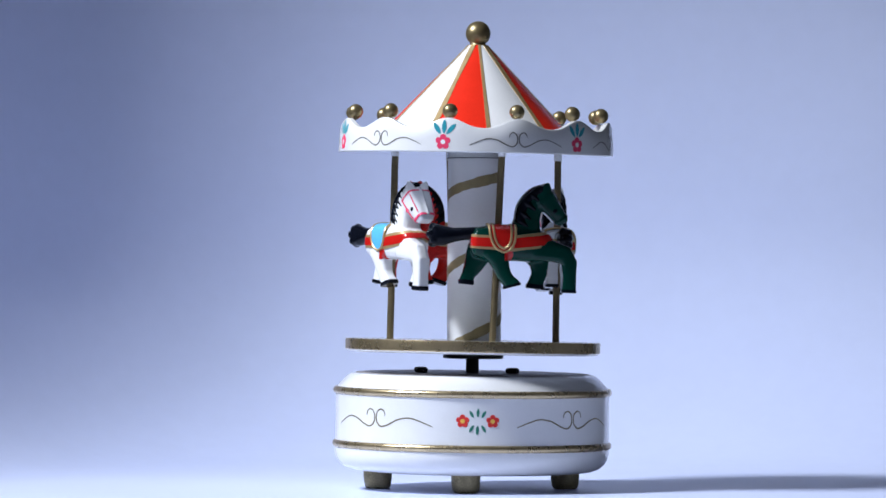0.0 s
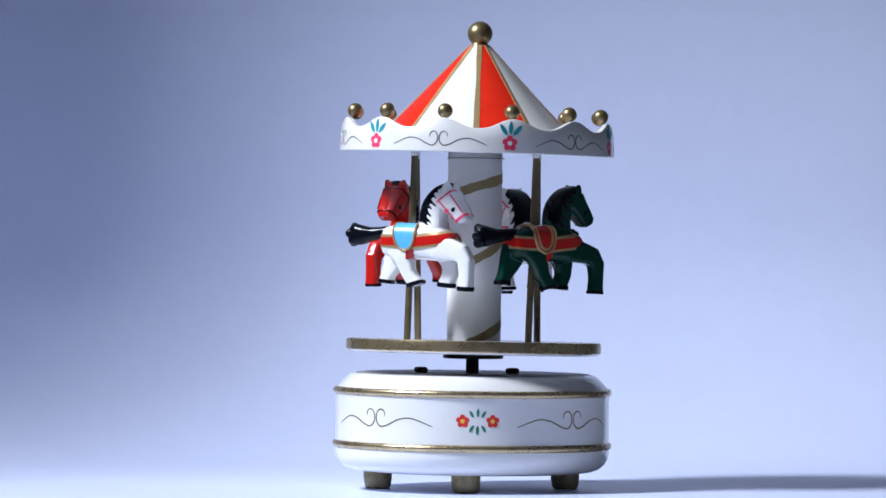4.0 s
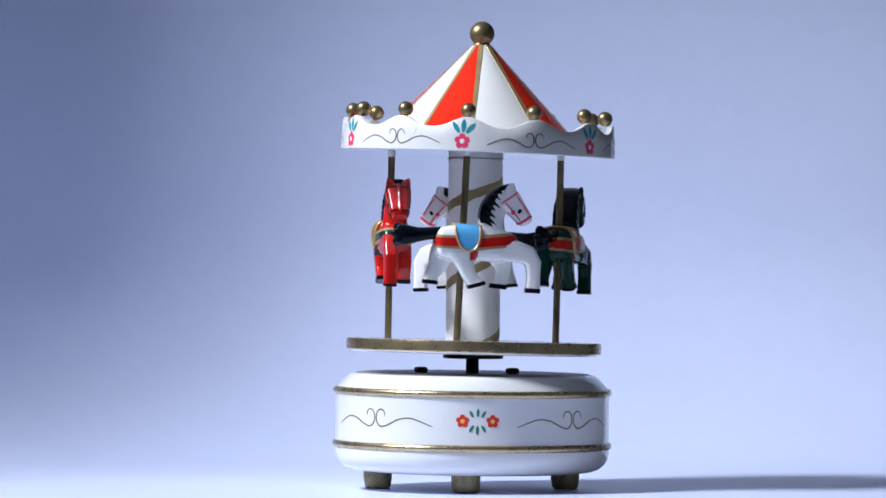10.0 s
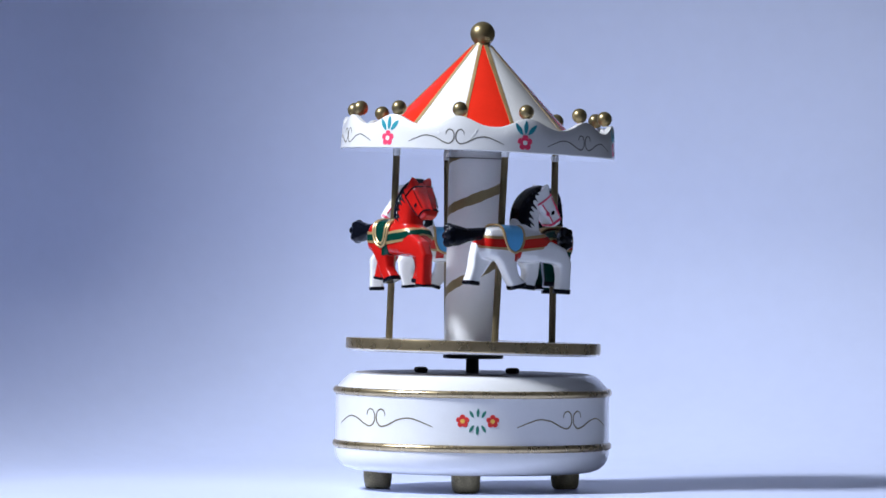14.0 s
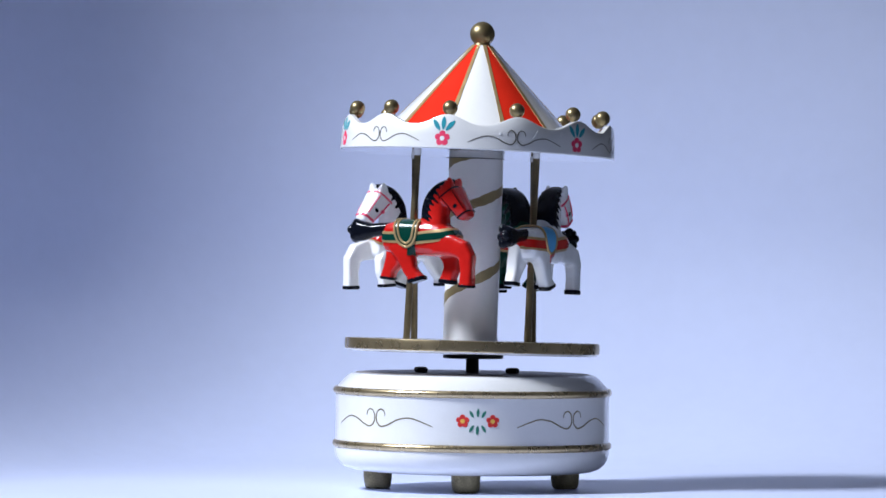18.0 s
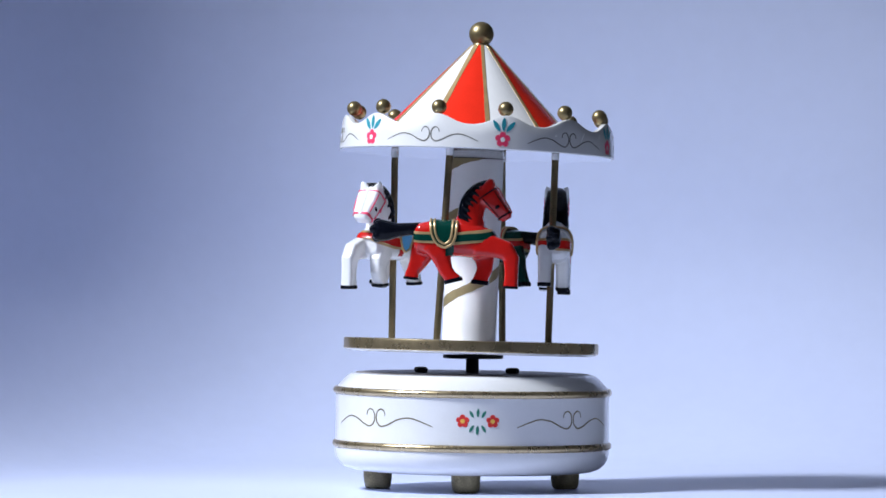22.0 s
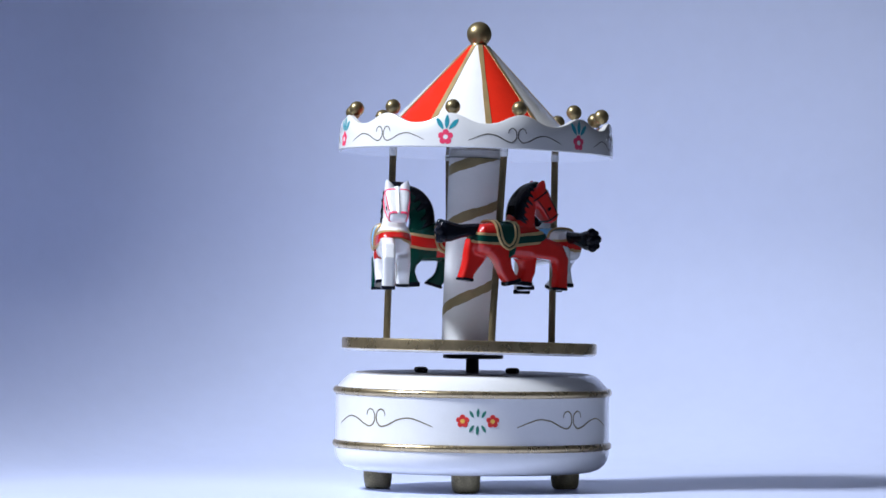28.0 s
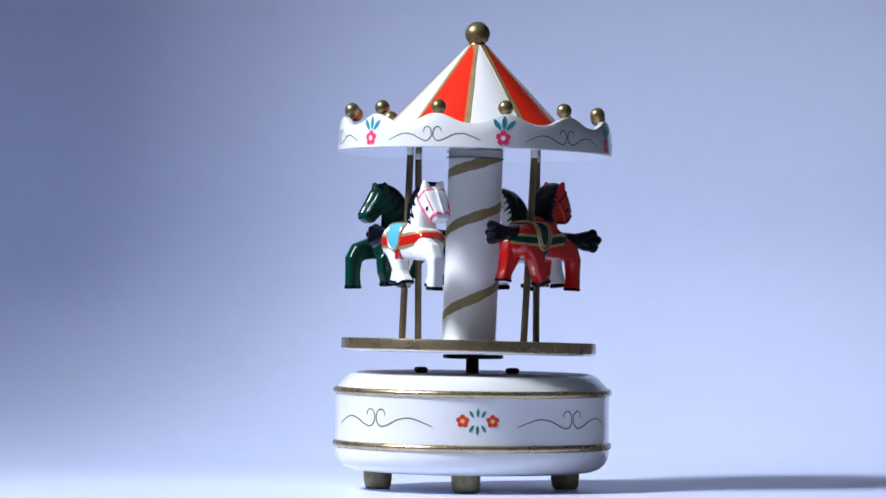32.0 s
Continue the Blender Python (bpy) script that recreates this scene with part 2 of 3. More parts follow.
def platform():
    t, b = up(602.8), up(626)
    disc = lathe([(0, b), (216 * K, b), (222 * K, b + 0.0004), (224.5 * K, b + 0.0010), (224.5 * K, t - 0.0005), (222 * K, t), (0, t)])
    part("platform", disc, WHITE, carousel, "white round deck", m=Matrix.Translation(DECK))
    rim = lathe([(224.3 * K, b + 0.0008), (225.6 * K, b + 0.0011), (225.8 * K, t - 0.0008), (224.8 * K, t - 0.0001), (222.4 * K, t + 0.00006), (221 * K, t - 0.0003)], closed=True)
    part("rim", rim, GOLD, carousel, "gold-painted edge of the deck", m=Matrix.Translation(DECK))


# hand-painted stripe: degrees round the column and height of its middle
STRIPE = [(-830, 636), (-725, 594), (-611, 549), (-529, 518), (-469, 493), (-409, 470), (-320, 430), (-232, 394), (-181, 379), (-120, 361), (-60, 340), (0, 324), (25, 320), (90, 308), (139, 297), (190, 283), (250, 268)]


def column():
    r = 48.0 * K
    t, b = up(276), up(605)
    m = Matrix.Translation((0, 0, t)) @ lean(-0.015, 0.0) @ Matrix.Translation((0, 0, -t))
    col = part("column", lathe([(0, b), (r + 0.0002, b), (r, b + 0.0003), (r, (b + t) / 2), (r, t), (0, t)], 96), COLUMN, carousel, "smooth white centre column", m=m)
    bm = bmesh.new()
    half = 8.8 * K
    rows = []
    deg = np.arange(-830, 250, 3.0)
    height = np.interp(deg, [p[0] for p in STRIPE], [p[1] for p in STRIPE])
    height = np.convolve(np.pad(height, 12, mode="edge"), np.ones(25) / 25, mode="valid")
    for d, y in zip(deg, height):
        a = radians(float(d))
        z = up(float(y))
        w = half * (1 + 0.07 * math.sin(3 * a) + 0.06 * math.sin(7 * a) + 0.05 * math.sin(17 * a))
        lo, hi = max(b + 0.0001, z - w), min(t, z + w)
        if hi - lo < 0.0002:
            continue
        rows.append([bm.verts.new(((r + o) * math.sin(a), -(r + o) * math.cos(a), q)) for q, o in ((lo, -0.0001), (lo, 0.00012), (hi, 0.00012), (hi, -0.0001))])
    for r0, r1 in zip(rows, rows[1:]):
        for k in range(3):
            bm.faces.new((r0[k], r0[k + 1], r1[k + 1], r1[k]))
    part("spiral_stripe", bm, STRIPEGOLD, col, "gold stripe winding up the column")
    washer = lathe([(0, 0), (51.5 * K, 0), (51.8 * K, 0.00012), (51.5 * K, 0.00024), (0, 0.00024)], 64)
    part("washer", washer, METAL, carousel, "thin dark washer on the column", m=m @ Matrix.Translation((1.6 * K, 1.0 * K, up(281))))
    socket = lathe([(0, up(281) + 0.0002), (48.6 * K, up(281) + 0.0002), (48.6 * K, up(268)), (0, up(268))], 96)
    part("column_socket", socket, GLOSS, carousel, "short white socket above the column", m=m)


def crown():
    at = Vector((0, 0, 0.14 - PIVOT))
    m = Matrix.Translation(CROWN + at) @ lean(-0.0025, -0.0145) @ Matrix.Translation(-at)
    bot, peak, valley = up(273.5), 0.1482 - PIVOT - 0.0026, 0.1482 - PIVOT - 0.0064
    n = 360
    phb = -0.21261

    def radius(z):
        return (243.2 - 3.2 * min(1, max(0, (z - bot) / (peak - bot)))) * K

    bm = bmesh.new()
    rows = []
    for i in range(n):
        a = 2 * math.pi * i / n
        w = (0.5 + 0.5 * math.cos(12 * (a - phb))) ** 1.25
        top = valley + (peak - valley) * w
        ring = []
        for r, z in ((radius(bot) - 0.0018, bot), (radius(bot) - 0.0003, bot), (radius(bot), bot + 0.0003), (radius((bot + top) / 2), (bot + top) / 2), (radius(top), top - 0.0005),
                     (radius(top) - 0.0004, top), (radius(top) - 0.0020, top), (radius(top) - 0.0024, top - 0.0004), (radius(top) - 0.0024, (bot + top) / 2)):
            ring.append(bm.verts.new((r * math.sin(a), -r * math.cos(a), z)))
        rows.append(ring)
    for i in range(n):
        p, q = rows[i], rows[(i + 1) % n]
        for k in range(len(p)):
            l = (k + 1) % len(p)
            bm.faces.new((p[k], p[l], q[l], q[k]))
    band = part("crown_band", bm, BAND, carousel, "white scalloped fascia with painted flowers", m=m)
    part("ceiling_disc", lathe([(0, bot - 0.0001), (radius(bot) - 0.0008, bot - 0.0001), (radius(bot) - 0.0007, bot + 0.0001), (radius(bot) - 0.0017, bot + 0.0022), (0, bot + 0.0022)], 96), GLOSS, carousel, "white underside of the roof", m=m)
    ball = finish(sphere(13.2 * K, 32, 20), "ball", BALLGOLD)
    for k in range(12):
        a = phb + k * math.pi / 6
        child("ball", ball, carousel, m @ Matrix.Translation((0.0499 * math.sin(a), -0.0499 * math.cos(a), 0.1482 - PIVOT)), "small gold wooden ball")
    for k in range(6):
        f = radians(-14.0 + 60 * k)
        z0 = bot + 17 * K
        bm = bmesh.new()
        plaque(bm, petals(0, z0, 13.5 * K), radius, f)
        part("flower", bm, PINK, band, "pink painted flower")
        bm = bmesh.new()
        plaque(bm, disc2(0, z0, 4.2 * K), radius, f, off=0.00016)
        part("flower_centre", bm, WHITE, band, "white dot")
        for s0, v0, s1, v1 in ((1, 15, 2, 38), (-5, 14, -17, 33), (6, 14, 21, 31)):
            bm = bmesh.new()
            plaque(bm, leaf(s0 * K, z0 + v0 * K, s1 * K, z0 + v1 * K, 4.0 * K), radius, f)
            part("leaf", bm, TEAL, band, "teal painted leaf")
        scroll(band, INK, radius, radians((17.2, 76.8, 136.5, 195.8, 256.8, 316.4)[k]), bot + 23 * K, 0.735, 0.82, 0.00046, "thin dark painted scroll")
    for deg, chip in ((-110.2, disc2(0, bot + 29 * K, 2.3 * K, 9)), (-95.2, leaf(-4.5 * K, bot + 22 * K, 5 * K, bot + 37 * K, 1.0 * K))):
        bm = bmesh.new()
        plaque(bm, chip, radius, radians(deg), off=0.00012)
        part("paint_chip", bm, CHIP, band, "tiny bright chip in the paint")
    # striped cone
    z_top, z_low = up(80), bot + 0.002
    r_top = 17.0 * K
    r_low = r_top + (z_top - z_low) * 0.965
    seams = (-28.3, 7.2, 45.4, 79.0, 113.0, 149.0, 186.3, 221.8, 256.5, 288.5, 331.7)
    for k in range(10):
        bm = bmesh.new()
        rows = []
        for j in range(13):
            u = j / 12
            rows.append([bm.verts.new(((r_low + (r_top - r_low) * u - o) * math.sin(a), -(r_low + (r_top - r_low) * u - o) * math.cos(a), z_low + (z_top - z_low) * u))
                         for o in (0, 0.001) for a in [radians(seams[k] + (seams[k + 1] - seams[k]) * i / 10) for i in range(11)]])
        for p, q in zip(rows, rows[1:]):
            for i in range(10):
                bm.faces.new((p[i], p[i + 1], q[i + 1], q[i]))
                bm.faces.new((p[11 + i], q[11 + i], q[12 + i], p[12 + i]))
            bm.faces.new((p[0], q[0], q[11], p[11]))
            bm.faces.new((p[10], p[21], q[21], q[10]))
        for row in (rows[0], rows[-1]):
            for i in range(10):
                bm.faces.new((row[i], row[11 + i], row[12 + i], row[i + 1]))
        part("roof_panel", bm, WHITE if k % 2 else RED, carousel, "white roof panel" if k % 2 else "red roof panel", m=m)
        a = radians(seams[k])
        bm = bmesh.new()
        rows = []
        rng = random.Random(k)
        wob = rng.uniform(0.85, 1.6)
        for j in range(25):
            u = j / 24
            r = r_low + (r_top - r_low) * u
            w = 3.3 * K * wob * (0.85 + 0.2 * (1 - u)) * (1 + 0.14 * math.sin(5 * u * wob + k) + 0.06 * math.sin(17 * u + 2 * k))
            ca, sa = math.cos(a), math.sin(a)
            rows.append([bm.verts.new(((r + o) * sa + s * ca, -(r + o) * ca + s * sa, z_low + (z_top - z_low) * u + o)) for s, o in ((-w, -0.0002), (-w, 0.00012), (w, 0.00012), (w, -0.0002))])
        for p, q in zip(rows, rows[1:]):
            for i in range(3):
                bm.faces.new((p[i], p[i + 1], q[i + 1], q[i]))
        part("gold_trim", bm, TRIMGOLD, carousel, "gold line between roof panels", m=m)
    part("finial_collar", lathe([(0, z_top - 0.001), (15.5 * K, z_top - 0.0012), (16 * K, z_top - 0.0004), (14 * K, z_top + 0.0008), (0, z_top + 0.0012)], 48), BALLGOLD, carousel, "gold collar", m=m)
    part("finial", sphere(22 * K, 56, 36), BALLGOLD, carousel, "large gold ball on the roof", m=m @ Matrix.Translation((0, 0, 0.18019 - PIVOT)))


platform()
column()
crown()

TWIST = 0.067    # the roof sits turned on the deck, so the poles stand askew


def pole(a, bend):
    """A thin rod from the deck up to the roof."""
    foot, head = a - TWIST / 2 + bend * 0.3, a + TWIST / 2 + bend
    bm = bmesh.new()
    rings = []
    for i in range(9):
        f = i / 8
        c = ECC + Vector((POLE_R * math.sin(foot), -POLE_R * math.cos(foot), up(606))).lerp(Vector((POLE_R * math.sin(head), -POLE_R * math.cos(head), up(274))), f)
        rings.append([bm.verts.new(c + 6.1 * K * Vector((math.cos(2 * math.pi * n / 24), math.sin(2 * math.pi * n / 24), 0))) for n in range(24)])
    for p, q in zip(rings, rings[1:]):
        for n in range(24):
            bm.faces.new((p[n], p[(n + 1) % 24], q[(n + 1) % 24], q[n]))
    bm.faces.new(rings[0][::-1])
    bm.faces.new(rings[-1])
    rod = part("pole", bm, POLEGOLD, carousel, "thin gold-painted pole")
    c = ECC + Vector((POLE_R * math.sin(head), -POLE_R * math.cos(head), 0))
    sleeve = lathe([(0, up(281)), (6.5 * K, up(281)), (6.9 * K, up(279.8)), (6.9 * K, up(272)), (0, up(272))], 24)
    part("sleeve", sleeve, WHITE, rod, "white sleeve at the head of the pole", m=Matrix.Translation(c))


for k in range(4):
    pole(POLE_A + k * math.pi / 2, 0.04 if k == 3 else 0.0)


# ---------------------------------------------------------------- horses, drawn in millimetres
def loft(bm, stations, n=24, p=3.2):
    """A tube along stations (x, y, z, half depth, half width) with squarish sections."""
    c = [Vector(s[:3]) for s in stations]
    rings = []
    for i, s in enumerate(stations):
        d = (c[min(i + 1, len(c) - 1)] - c[max(i - 1, 0)]).normalized()
        q = Vector((0, 1, 0)).cross(d).normalized()
        ring = []
        for k in range(n):
            a = 2 * math.pi * k / n
            ca, sa = math.cos(a), math.sin(a)
            f = (abs(ca) ** p + abs(sa) ** p) ** (-1 / p)
            ring.append(bm.verts.new(c[i] + q * (s[3] * ca * f) + Vector((0, 1, 0)) * (s[4] * sa * f)))
        rings.append(ring)
    for a, b in zip(rings, rings[1:]):
        for k in range(n):
            bm.faces.new((a[k], a[(k + 1) % n], b[(k + 1) % n], b[k]))
    bm.faces.new(rings[0][::-1])
    bm.faces.new(rings[-1])


def across(bm, x, z, r, half, rz=None):
    """A rounded disc that lies across the horse."""
    rz = rz or r
    rings = []
    for y, f in ((-half, 0.7), (-half * 0.85, 0.95), (0, 1), (half * 0.85, 0.95), (half, 0.7)):
        rings.append([bm.verts.new((x + r * f * math.cos(2 * math.pi * k / 20), y, z + rz * f * math.sin(2 * math.pi * k / 20))) for k in range(20)])
    for a, b in zip(rings, rings[1:]):
        for k in range(20):
            bm.faces.new((a[k], a[(k + 1) % 20], b[(k + 1) % 20], b[k]))
    bm.faces.new(rings[0])
    bm.faces.new(rings[-1][::-1])


def melted(bm, voxel, smooth, rounds):
    """Fuses overlapping solids into one smooth skin; returns a bmesh."""
    bmesh.ops.recalc_face_normals(bm, faces=bm.faces)
    me = bpy.data.meshes.new("raw")
    bm.to_mesh(me)
    bm.free()
    ob = new("raw", me)
    r = ob.modifiers.new("fuse", "REMESH")
    r.mode, r.voxel_size = "VOXEL", voxel
    s = ob.modifiers.new("soften", "SMOOTH")
    s.factor, s.iterations = smooth, rounds
    out = bmesh.new()
    dg = bpy.context.evaluated_depsgraph_get()
    out.from_mesh(ob.evaluated_get(dg).to_mesh())
    bpy.data.objects.remove(ob)
    return out


LEGS = (
    [(13, -3.4, -3, 4.2, 2.8), (19.2, -3.5, -3.5, 4.3, 2.8), (23.9, -3.6, -5.0, 3.7, 2.7), (26.0, -3.6, -8.0, 3.0, 2.6), (26.2, -3.6, -13, 2.5, 2.5), (26.0, -3.6, -17.0, 2.5, 2.5), (25.9, -3.6, -19.5, 2.7, 2.6)],
    [(13, 3.4, -4, 4.0, 2.8), (16.0, 3.4, -8.5, 3.5, 2.7), (16.0, 3.4, -12.5, 2.9, 2.5), (14.9, 3.4, -15.4, 2.7, 2.5), (14.4, 3.4, -17.0, 2.9, 2.5), (14.3, 3.4, -18.1, 3.1, 2.6)],
    [(-6, 3.3, -2, 4.8, 3), (-7.4, 3.4, -6.5, 4.7, 2.8), (-9.1, 3.4, -10.4, 3.5, 2.6), (-10.8, 3.4, -13.6, 2.6, 2.5), (-11.5, 3.4, -15.8, 2.7, 2.5), (-11.6, 3.4, -16.9, 2.9, 2.6)],
    [(-2.6, -3.3, -3, 4.8, 3), (0.2, -3.4, -7, 3.9, 2.8), (1.2, -3.4, -10.4, 3.0, 2.6), (2.3, -3.4, -13.2, 2.6, 2.5), (3.9, -3.4, -15.4, 2.6, 2.5), (5.0, -3.4, -16.6, 2.9, 2.6), (5.3, -3.4, -17.6, 3.3, 2.6)],
)
HEAD = [(15.2, 0, 18.8, 3.2, 4.5), (17.0, 0, 16.4, 4.2, 4.9), (19.6, 0, 13.2, 3.5, 4.5), (21.9, 0, 10.1, 2.9, 3.8), (23.2, 0, 8.3, 2.6, 3.4), (23.9, 0, 7.2, 1.8, 2.7)]


TORSO = [(-10.2, 0, -0.6, 3.6, 4.2), (-8.9, 0, -0.6, 5.7, 5.7), (-4, 0, -0.8, 6.8, 6.3), (2, 0, -0.8, 6.7, 6.3), (8, 0, -1, 6.8, 6.3), (14, 0, -1.5, 6.5, 6.2), (17.6, 0, -2, 5.2, 5.6), (19.4, 0, -2.3, 3.2, 4.5)]


def horse_skin():
    bm = bmesh.new()
    loft(bm, TORSO, p=3.6)
    loft(bm, [(10.0, 0, 0, 6.8, 5.4), (10.2, 0, 4.6, 5.6, 5.0), (10.6, 0, 8.6, 4.7, 4.5), (11.4, 0, 13.0, 4.6, 4.2), (13.0, 0, 16.8, 3.9, 4.2), (15.2, 0, 18.9, 2.7, 4.0)], p=3)
    loft(bm, HEAD, p=5)
    loft(bm, [(x + 0.42, y, z + 0.3, d + 0.12, w * 0.86) for x, y, z, d, w in HEAD[:5]], p=1.05)
    for side in (-1, 1):
        loft(bm, [(16.7, side * 2.8, 17.6, 2.6, 2.2), (17.0, side * 3.0, 19.9, 2.3, 2.0), (17.4, side * 3.2, 21.5, 1.7, 1.7), (17.7, side * 4.0, 23.0, 0.6, 0.5)], 12, 2)
    for leg in LEGS:
        loft(bm, leg, p=5)
    bm = melted(bm, 0.36, 0.5, 6)
    bm.normal_update()
    for v in bm.verts:
        v.co += v.normal * (0.16 * noise.noise(v.co * 0.22) + 0.04 * noise.noise(v.co * 0.8))
    return bm


def torso_tree():
    bm = bmesh.new()
    loft(bm, TORSO, p=3.6)
    bm = melted(bm, 0.45, 0.5, 4)
    tree = BVHTree.FromBMesh(bm)
    bm.free()
    return tree


def wrap(tree, rays, lift, sink=0.5):
    """A thin shell on the skin: rays is a grid of (origin, direction)."""
    bm = bmesh.new()
    top, low = [], []
    for row in rays:
        a, b = [], []
        for o, d in row:
            hit = tree.ray_cast(o, d)[0]
            hit = hit if hit is not None else o + d * 20
            a.append(bm.verts.new(hit - d * lift))
            b.append(bm.verts.new(hit + d * sink))
        top.append(a)
        low.append(b)
    nr, nc = len(top), len(top[0])
    for i in range(nr - 1):
        for j in range(nc - 1):
            bm.faces.new((top[i][j], top[i + 1][j], top[i + 1][j + 1], top[i][j + 1]))
    edge = [(i, 0) for i in range(nr)] + [(nr - 1, j) for j in range(1, nc)] + [(i, nc - 1) for i in range(nr - 2, -1, -1)] + [(0, j) for j in range(nc - 2, 0, -1)]
    for (i, j), (k, l) in zip(edge, edge[1:] + edge[:1]):
        bm.faces.new((top[i][j], top[k][l], low[k][l], low[i][j]))
    return bm


def tube(line, r, n=8):
    """A round bead along a closed line."""
    bm = bmesh.new()
    m = len(line)
    rings = []
    for i in range(m):
        d = (line[(i + 1) % m] - line[i - 1]).normalized()
        q = d.cross(Vector((0.3, 0.2, 1)) if abs(d.z) < 0.8 else Vector((1, 0.2, 0.1))).normalized()
        w = d.cross(q)
        rings.append([bm.verts.new(line[i] + q * (r * math.cos(2 * math.pi * k / n)) + w * (r * math.sin(2 * math.pi * k / n))) for k in range(n)])
    for i in range(m):
        a, b = rings[i], rings[(i + 1) % m]
        off = min(range(n), key=lambda o: sum((a[k].co - b[(k + o) % n].co).length for k in range(n)))
        for k in range(n):
            bm.faces.new((a[k], a[(k + 1) % n], b[(k + 1 + off) % n], b[(k + off) % n]))
    return bm


def belt_rays(z_mid, half, n=90):
    """Rays at the flanks, right round the body."""
    rows = []
    for i in range(n + 1):
        a = 2 * math.pi * i / n
        d = Vector((math.cos(a), math.sin(a), 0))
        foot_at = Vector((max(-7, min(15, 4 + 13 * math.cos(a))), 0, 0))
        dip = 1.0 * math.sin(a) ** 2 + 0.12 * math.sin(5 * a + half) + 0.08 * math.sin(11 * a)
        rise, swell = 1.9 * max(0.0, math.cos(a)), (1 + 0.18 * math.cos(a) * abs(math.sin(a))) * (1 - 0.42 * max(0.0, math.cos(a)) ** 3)
        rows.append([(foot_at + d * 14 + Vector((0, 0, z_mid + rise - dip + half * swell * v)), -d) for v in (-1, -0.6, -0.2, 0.2, 0.6, 1)])
    return rows


def saddle_rays(x0, x1, low, n=36, m=8, inset=0.0):
    """Rays over the back, rounded off down each flank."""
    rows = []
    for i in range(n + 1):
        s = -1 + 2 * i / n
        a = s * low
        w = (1 - abs(s) ** 4) ** 0.5 if abs(s) < 1 else 0.0
        xm, xh = (x0 + x1) / 2, (x1 - x0) / 2 - inset
        row = []
        for j in range(m + 1):
            x = xm + xh * max(w, 0.05) * (-1 + 2 * j / m) + 0.8 * abs(s) ** 2
            d = Vector((0, math.sin(a), math.cos(a)))
            row.append((Vector((x, 0, -0.5)) + d * 12, -d))
        rows.append(row)
    return rows


MM = Matrix.Diagonal((0.001, 0.001, 0.001, 1))


def mm(bm):
    for v in bm.verts:
        if v.co.x > 0:
            v.co.x *= 1.07
    bm.transform(MM)
    return bm


def head_ring(i, j, f, thick, grow):
    """A strap round the head between two of its stations."""
    bm = bmesh.new()
    s = [p + (q - p) * f for p, q in zip(HEAD[i], HEAD[j])]
    d = (Vector(HEAD[j][:3]) - Vector(HEAD[i][:3])).normalized() * thick
    c = Vector(s[:3])
    loft(bm, [(*(c - d), s[3] * 0.94, s[4] * 0.94), (*(c - d), s[3] + grow, s[4] + grow), (*(c + d), s[3] + grow, s[4] + grow), (*(c + d), s[3] * 0.94, s[4] * 0.94)], 40, 5)
    return bm


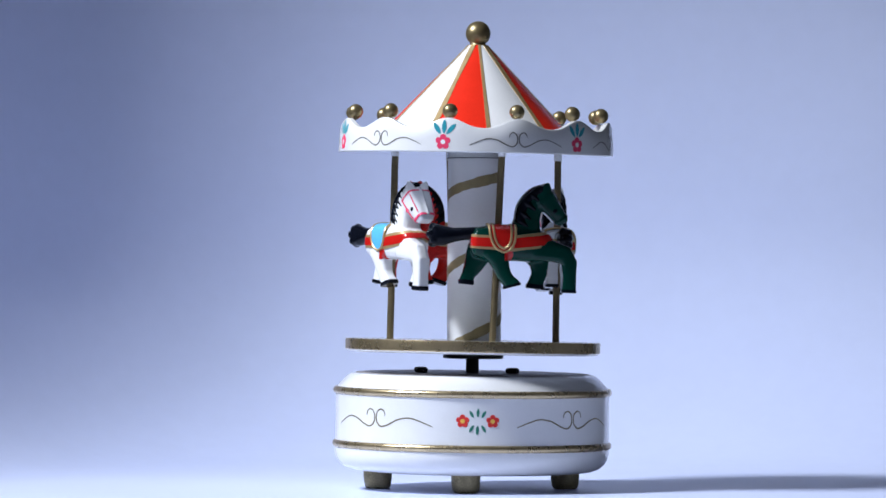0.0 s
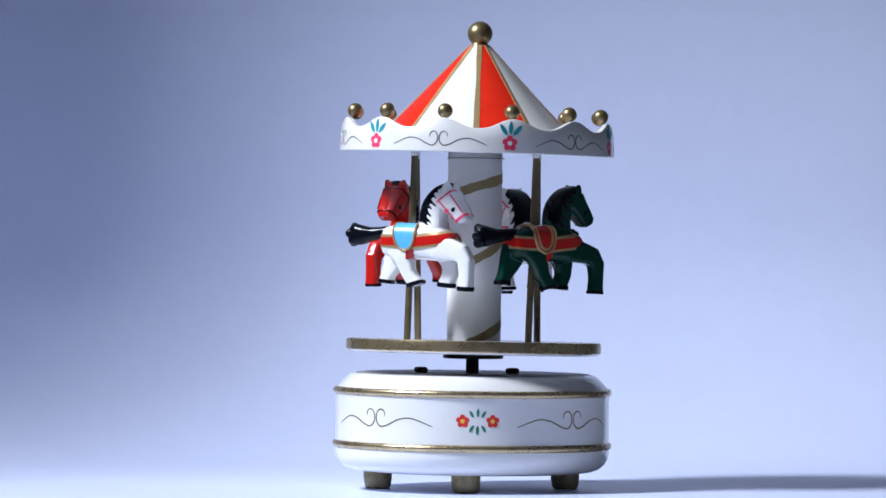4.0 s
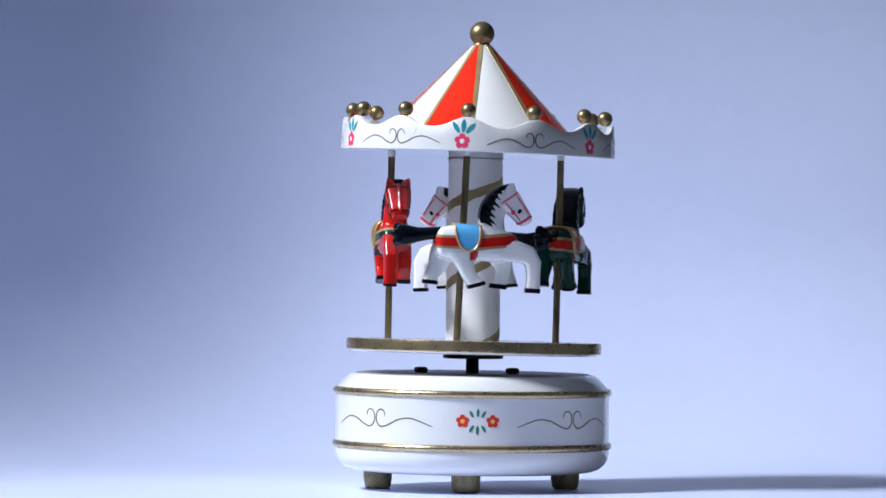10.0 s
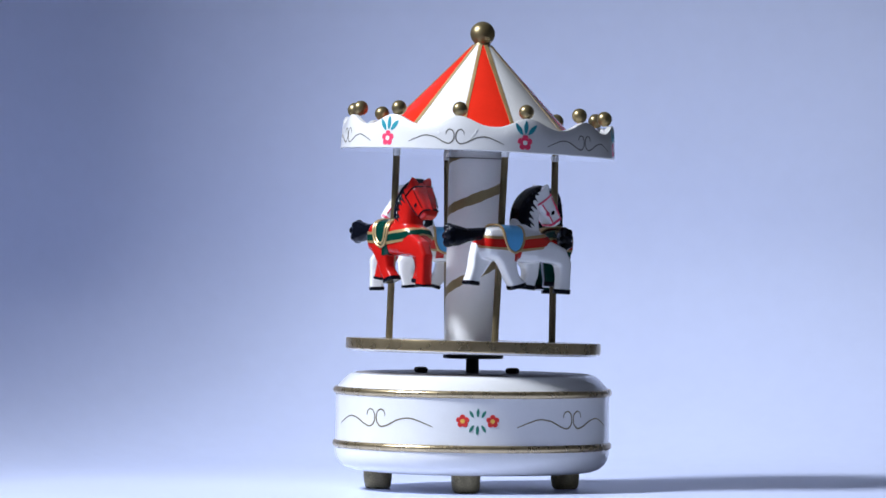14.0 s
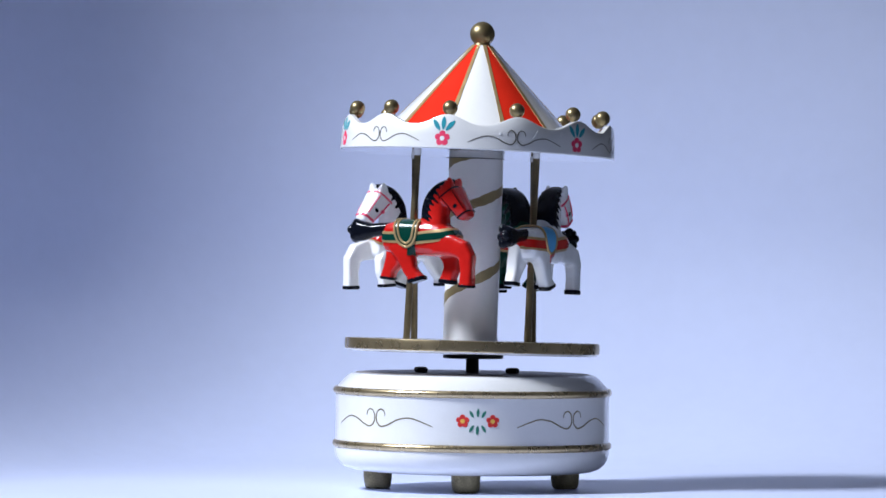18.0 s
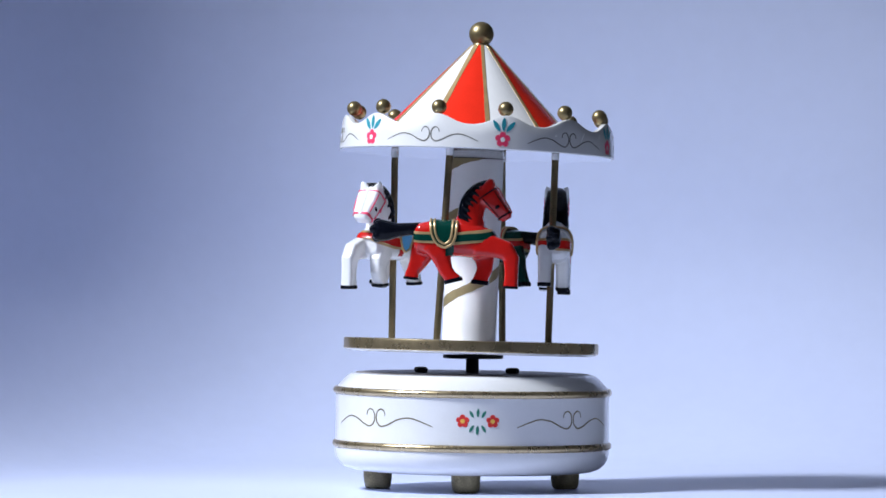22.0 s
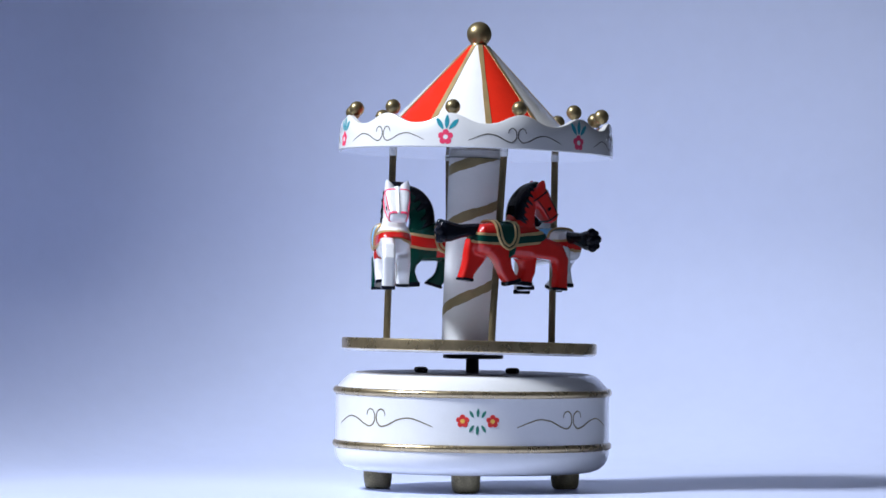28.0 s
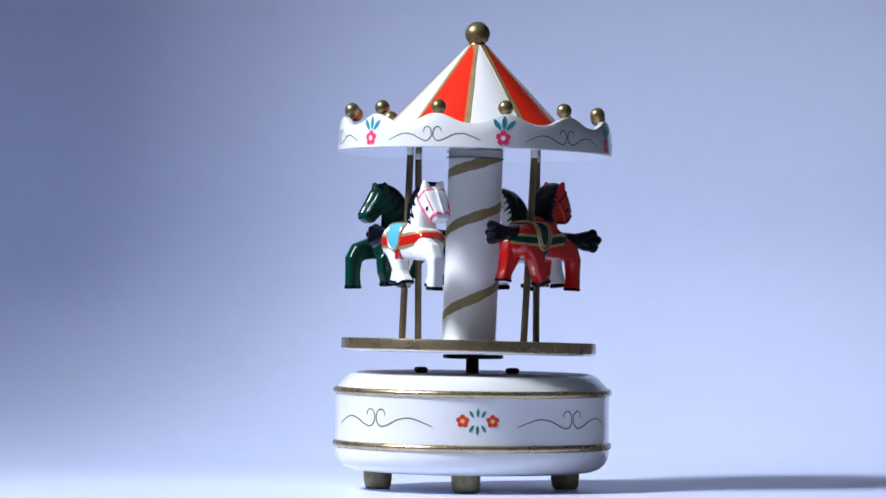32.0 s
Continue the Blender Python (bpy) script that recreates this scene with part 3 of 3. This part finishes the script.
def horse(k, yaw, coat, saddle_mat, belt_mat, trim, bridle, belt_half, words, out=0.0, rise=0.0, lock=0.6):
    a = POLE_A - k * math.pi / 2
    at = Matrix.Translation(ECC + Vector(((POLE_R + out) * math.sin(a), -(POLE_R + out) * math.cos(a), HORSE_Z + rise))) @ Matrix.Rotation(a + radians(yaw), 4, "Z")
    strap = 0.25 if bridle == PINK else 0.2
    skin = horse_skin()
    tree = BVHTree.FromBMesh(skin)
    back = torso_tree()
    body = part("horse", mm(skin), coat, carousel, words, m=at, angle=80)
    bm = bmesh.new()
    crest = spline([(6.0, 8.6), (6.1, 12.0), (6.9, 15.6), (8.9, 18.8), (11.5, 21.0), (15.2, 22.2)], 6)
    slim = 1.9 if lock < 0.7 else 0.7
    loft(bm, [(p.x + 2.1, 0, p.y - 1.6, 2.2, 4.95 - slim * (i / 30) ** 2) for i, p in enumerate(crest)], p=3)
    rng = random.Random(11 + k)
    locks = 8 if lock < 0.7 else 5
    for i in range(locks):
        p, e = crest[1 + int(i * 26 / (locks - 1))], rng.uniform(0.75, 1.1)
        n, h = slim * 0.8 * (i / (locks - 1)) ** 2, (1.3 if lock < 0.7 else 1.9) * rng.uniform(0.85, 1.1)
        loft(bm, [(p.x + 0.9, 0, p.y - 0.6, h * 0.8, 3.9), (p.x + 1.5, 0, p.y - 1.1, h, 5.15 - n), (p.x + 3.2 * e, 0, p.y - 2.4 * e, h, 5.3 - n), (p.x + 5.6 * e, 0, p.y - 4.4 * e, h * 0.5, 4.9 - n)], 20, 2.2)
    part("mane", mm(melted(bm, 0.27, 0.5, 1)), BLACK, body, "glossy black mane in thick locks", angle=80)
    bm = bmesh.new()
    loft(bm, [(-7.5, 0, 2.9, 2.5, 2.4), (-13, 0, 2.5, 2.5, 2.5), (-17, 0, 2.0, 2.8, 2.7), (-21, 0, 1.7, 3.9, 3.0), (-24.4, 0, 1.8, 4.4, 2.8), (-26.3, 0, 1.9, 2.8, 2.0)], p=2.3)
    for x, y, z, r in ((-25.0, 0.9, 4.7, 1.9), (-26.4, -0.8, 2.2, 1.8), (-25.2, 0.6, -1.0, 2.0), (-25.8, 1.4, 1.6, 1.6), (-25.0, -1.3, -0.4, 1.6), (-24.6, -1.2, 4.3, 1.5)):
        lump = bmesh.new()
        bmesh.ops.create_uvsphere(lump, u_segments=14, v_segments=10, radius=r, matrix=Matrix.Translation((x, y, z)))
        grown = bpy.data.meshes.new("lump")
        lump.to_mesh(grown)
        lump.free()
        bm.from_mesh(grown)
        bpy.data.meshes.remove(grown)
    part("tail", mm(melted(bm, 0.35, 0.5, 2)), BLACK, body, "stiff black tail held out straight", angle=80)
    part("belt_edge", mm(wrap(back, belt_rays(0.1, belt_half + 0.75), 0.36)), trim, body, "gold edging of the belt")
    part("belt", mm(wrap(back, belt_rays(0.1, belt_half - 0.3), 0.5)), belt_mat, body, "painted belt round the body")
    part("saddle", mm(wrap(back, saddle_rays(-4.0, 5.9, radians(120), inset=0.3), 0.72)), saddle_mat, body, "painted saddle")
    for inset in ((0.0, 1.5) if saddle_mat != BLUE else (0.2,)):
        rows = saddle_rays(-4.0, 5.9, radians(120 - 7 * inset), inset=inset)
        loop = [r[0] for r in rows] + [r[-1] for r in rows[::-1]]
        line = []
        for o, d in loop:
            hit = back.ray_cast(o, d)[0]
            line.append((hit if hit is not None else o + d * 6) - d * 0.6)
        part("saddle_piping", mm(tube(line, 0.5)), trim, body, "raised gold piping round the saddle")
    for side in (-1, 1):
        bm = wrap(tree, [[(Vector((x + 3.2 + 0.06 * side, side * 14, z)), Vector((0, -side, 0))) for z in (-7.6, -6, -4.2, -2.2)] for x in (-1, 0, 1, 2)], 0.3)
        part("girth_strap", mm(bm), belt_mat, body)
        bm = bmesh.new()
        bmesh.ops.create_uvsphere(bm, u_segments=14, v_segments=10, radius=1)
        bm.transform(Matrix.Translation((20.4, side * 4.32, 12.0)) @ Matrix.Rotation(radians(35), 4, "Y") @ Matrix.Diagonal((0.72, 0.3, 0.98, 1)))
        part("eye", mm(bm), BLACK, body, "painted black eye")
        for line in ([(19.2, 4.4, 17.9), (21.6, 4.2, 14.5), (23.8, 3.6, 11.1)], [(15.0, 4.7, 14.9), (17.8, 4.6, 11.8), (20.8, 3.7, 8.1)]):
            bm = bmesh.new()
            loft(bm, [(x, side * (y + 0.22), z, strap, strap) for x, y, z in line], 10, 2)
            part("cheek_strap", mm(bm), bridle, body, "thin painted cheek strap")
    if bridle == PINK:
        for side in (-1, 1):
            bm = bmesh.new()
            bmesh.ops.create_uvsphere(bm, u_segments=14, v_segments=10, radius=1)
            bm.transform(Matrix.Translation((17.9, side * 4.66, 11.4)) @ Matrix.Diagonal((0.9, 0.2, 0.8, 1)))
            part("cheek_spot", mm(bm), PINK, body, "pink painted cheek")
    if k == 2:
        bm = bmesh.new()
        bmesh.ops.create_uvsphere(bm, u_segments=12, v_segments=8, radius=1)
        bm.transform(Matrix.Translation((16.4, 3.3, -11.0)) @ Matrix.Diagonal((0.35, 0.6, 0.8, 1)))
        part("paint_spot", mm(bm), BLACK, body, "stray black paint spot")
    part("noseband", mm(head_ring(3, 4, 0.75, 0.45 if bridle == PINK else 0.3, 0.24)), bridle, body, "thin painted noseband")
    part("browband", mm(head_ring(0, 1, 0.75, 0.28, 0.24)), bridle, body, "thin painted browband")
    for leg in LEGS:
        e, d = Vector(leg[-1][:3]), (Vector(leg[-1][:3]) - Vector(leg[-2][:3])).normalized()
        bm = bmesh.new()
        w, h, h1 = leg[-1][3], leg[-1][4], rng.uniform(0.8, 1.6)
        loft(bm, [(*(e - d * (h1 + 0.2)), w * 0.8, h * 0.9), (*(e - d * h1), w + 0.06, h + 0.08), (*(e - d * 0.2), w + 0.12, h + 0.12), (*(e + d * 0.18), w - 0.1, h - 0.2)], 28, 5)
        part("hoof", mm(bm), BLACK, body, "black hoof")


HORSE_Z = 0.0975 - PIVOT
horse(0, 19, WHITE, BLUE, HORSE_RED, TRIMGOLD, PINK, 2.0, "white horse with a blue saddle and red belt", 0.0011, 0.0003, 0.5)
horse(1, 17, HORSE_RED, GREEN, GREEN, TRIMGOLD, BLACK, 1.6, "red horse with a green saddle and belt", 0.0, 0.0016, 0.66)
horse(-1, -8, GREEN, HORSE_RED, HORSE_RED, TRIMGOLD, GREEN, 2.2, "dark green horse with a red saddle and belt", 0.0, 0.0005, 0.95)
horse(2, -8, WHITE, BLUE, HORSE_RED, TRIMGOLD, PINK, 2.0, "white horse with a blue saddle and red belt", 0.0, 0.0, 0.85)


# ---------------------------------------------------------------- movement
def motions():
    walk(carousel, [(t / 2, rotor_pose(t / 2)) for t in range(65)])


motions()
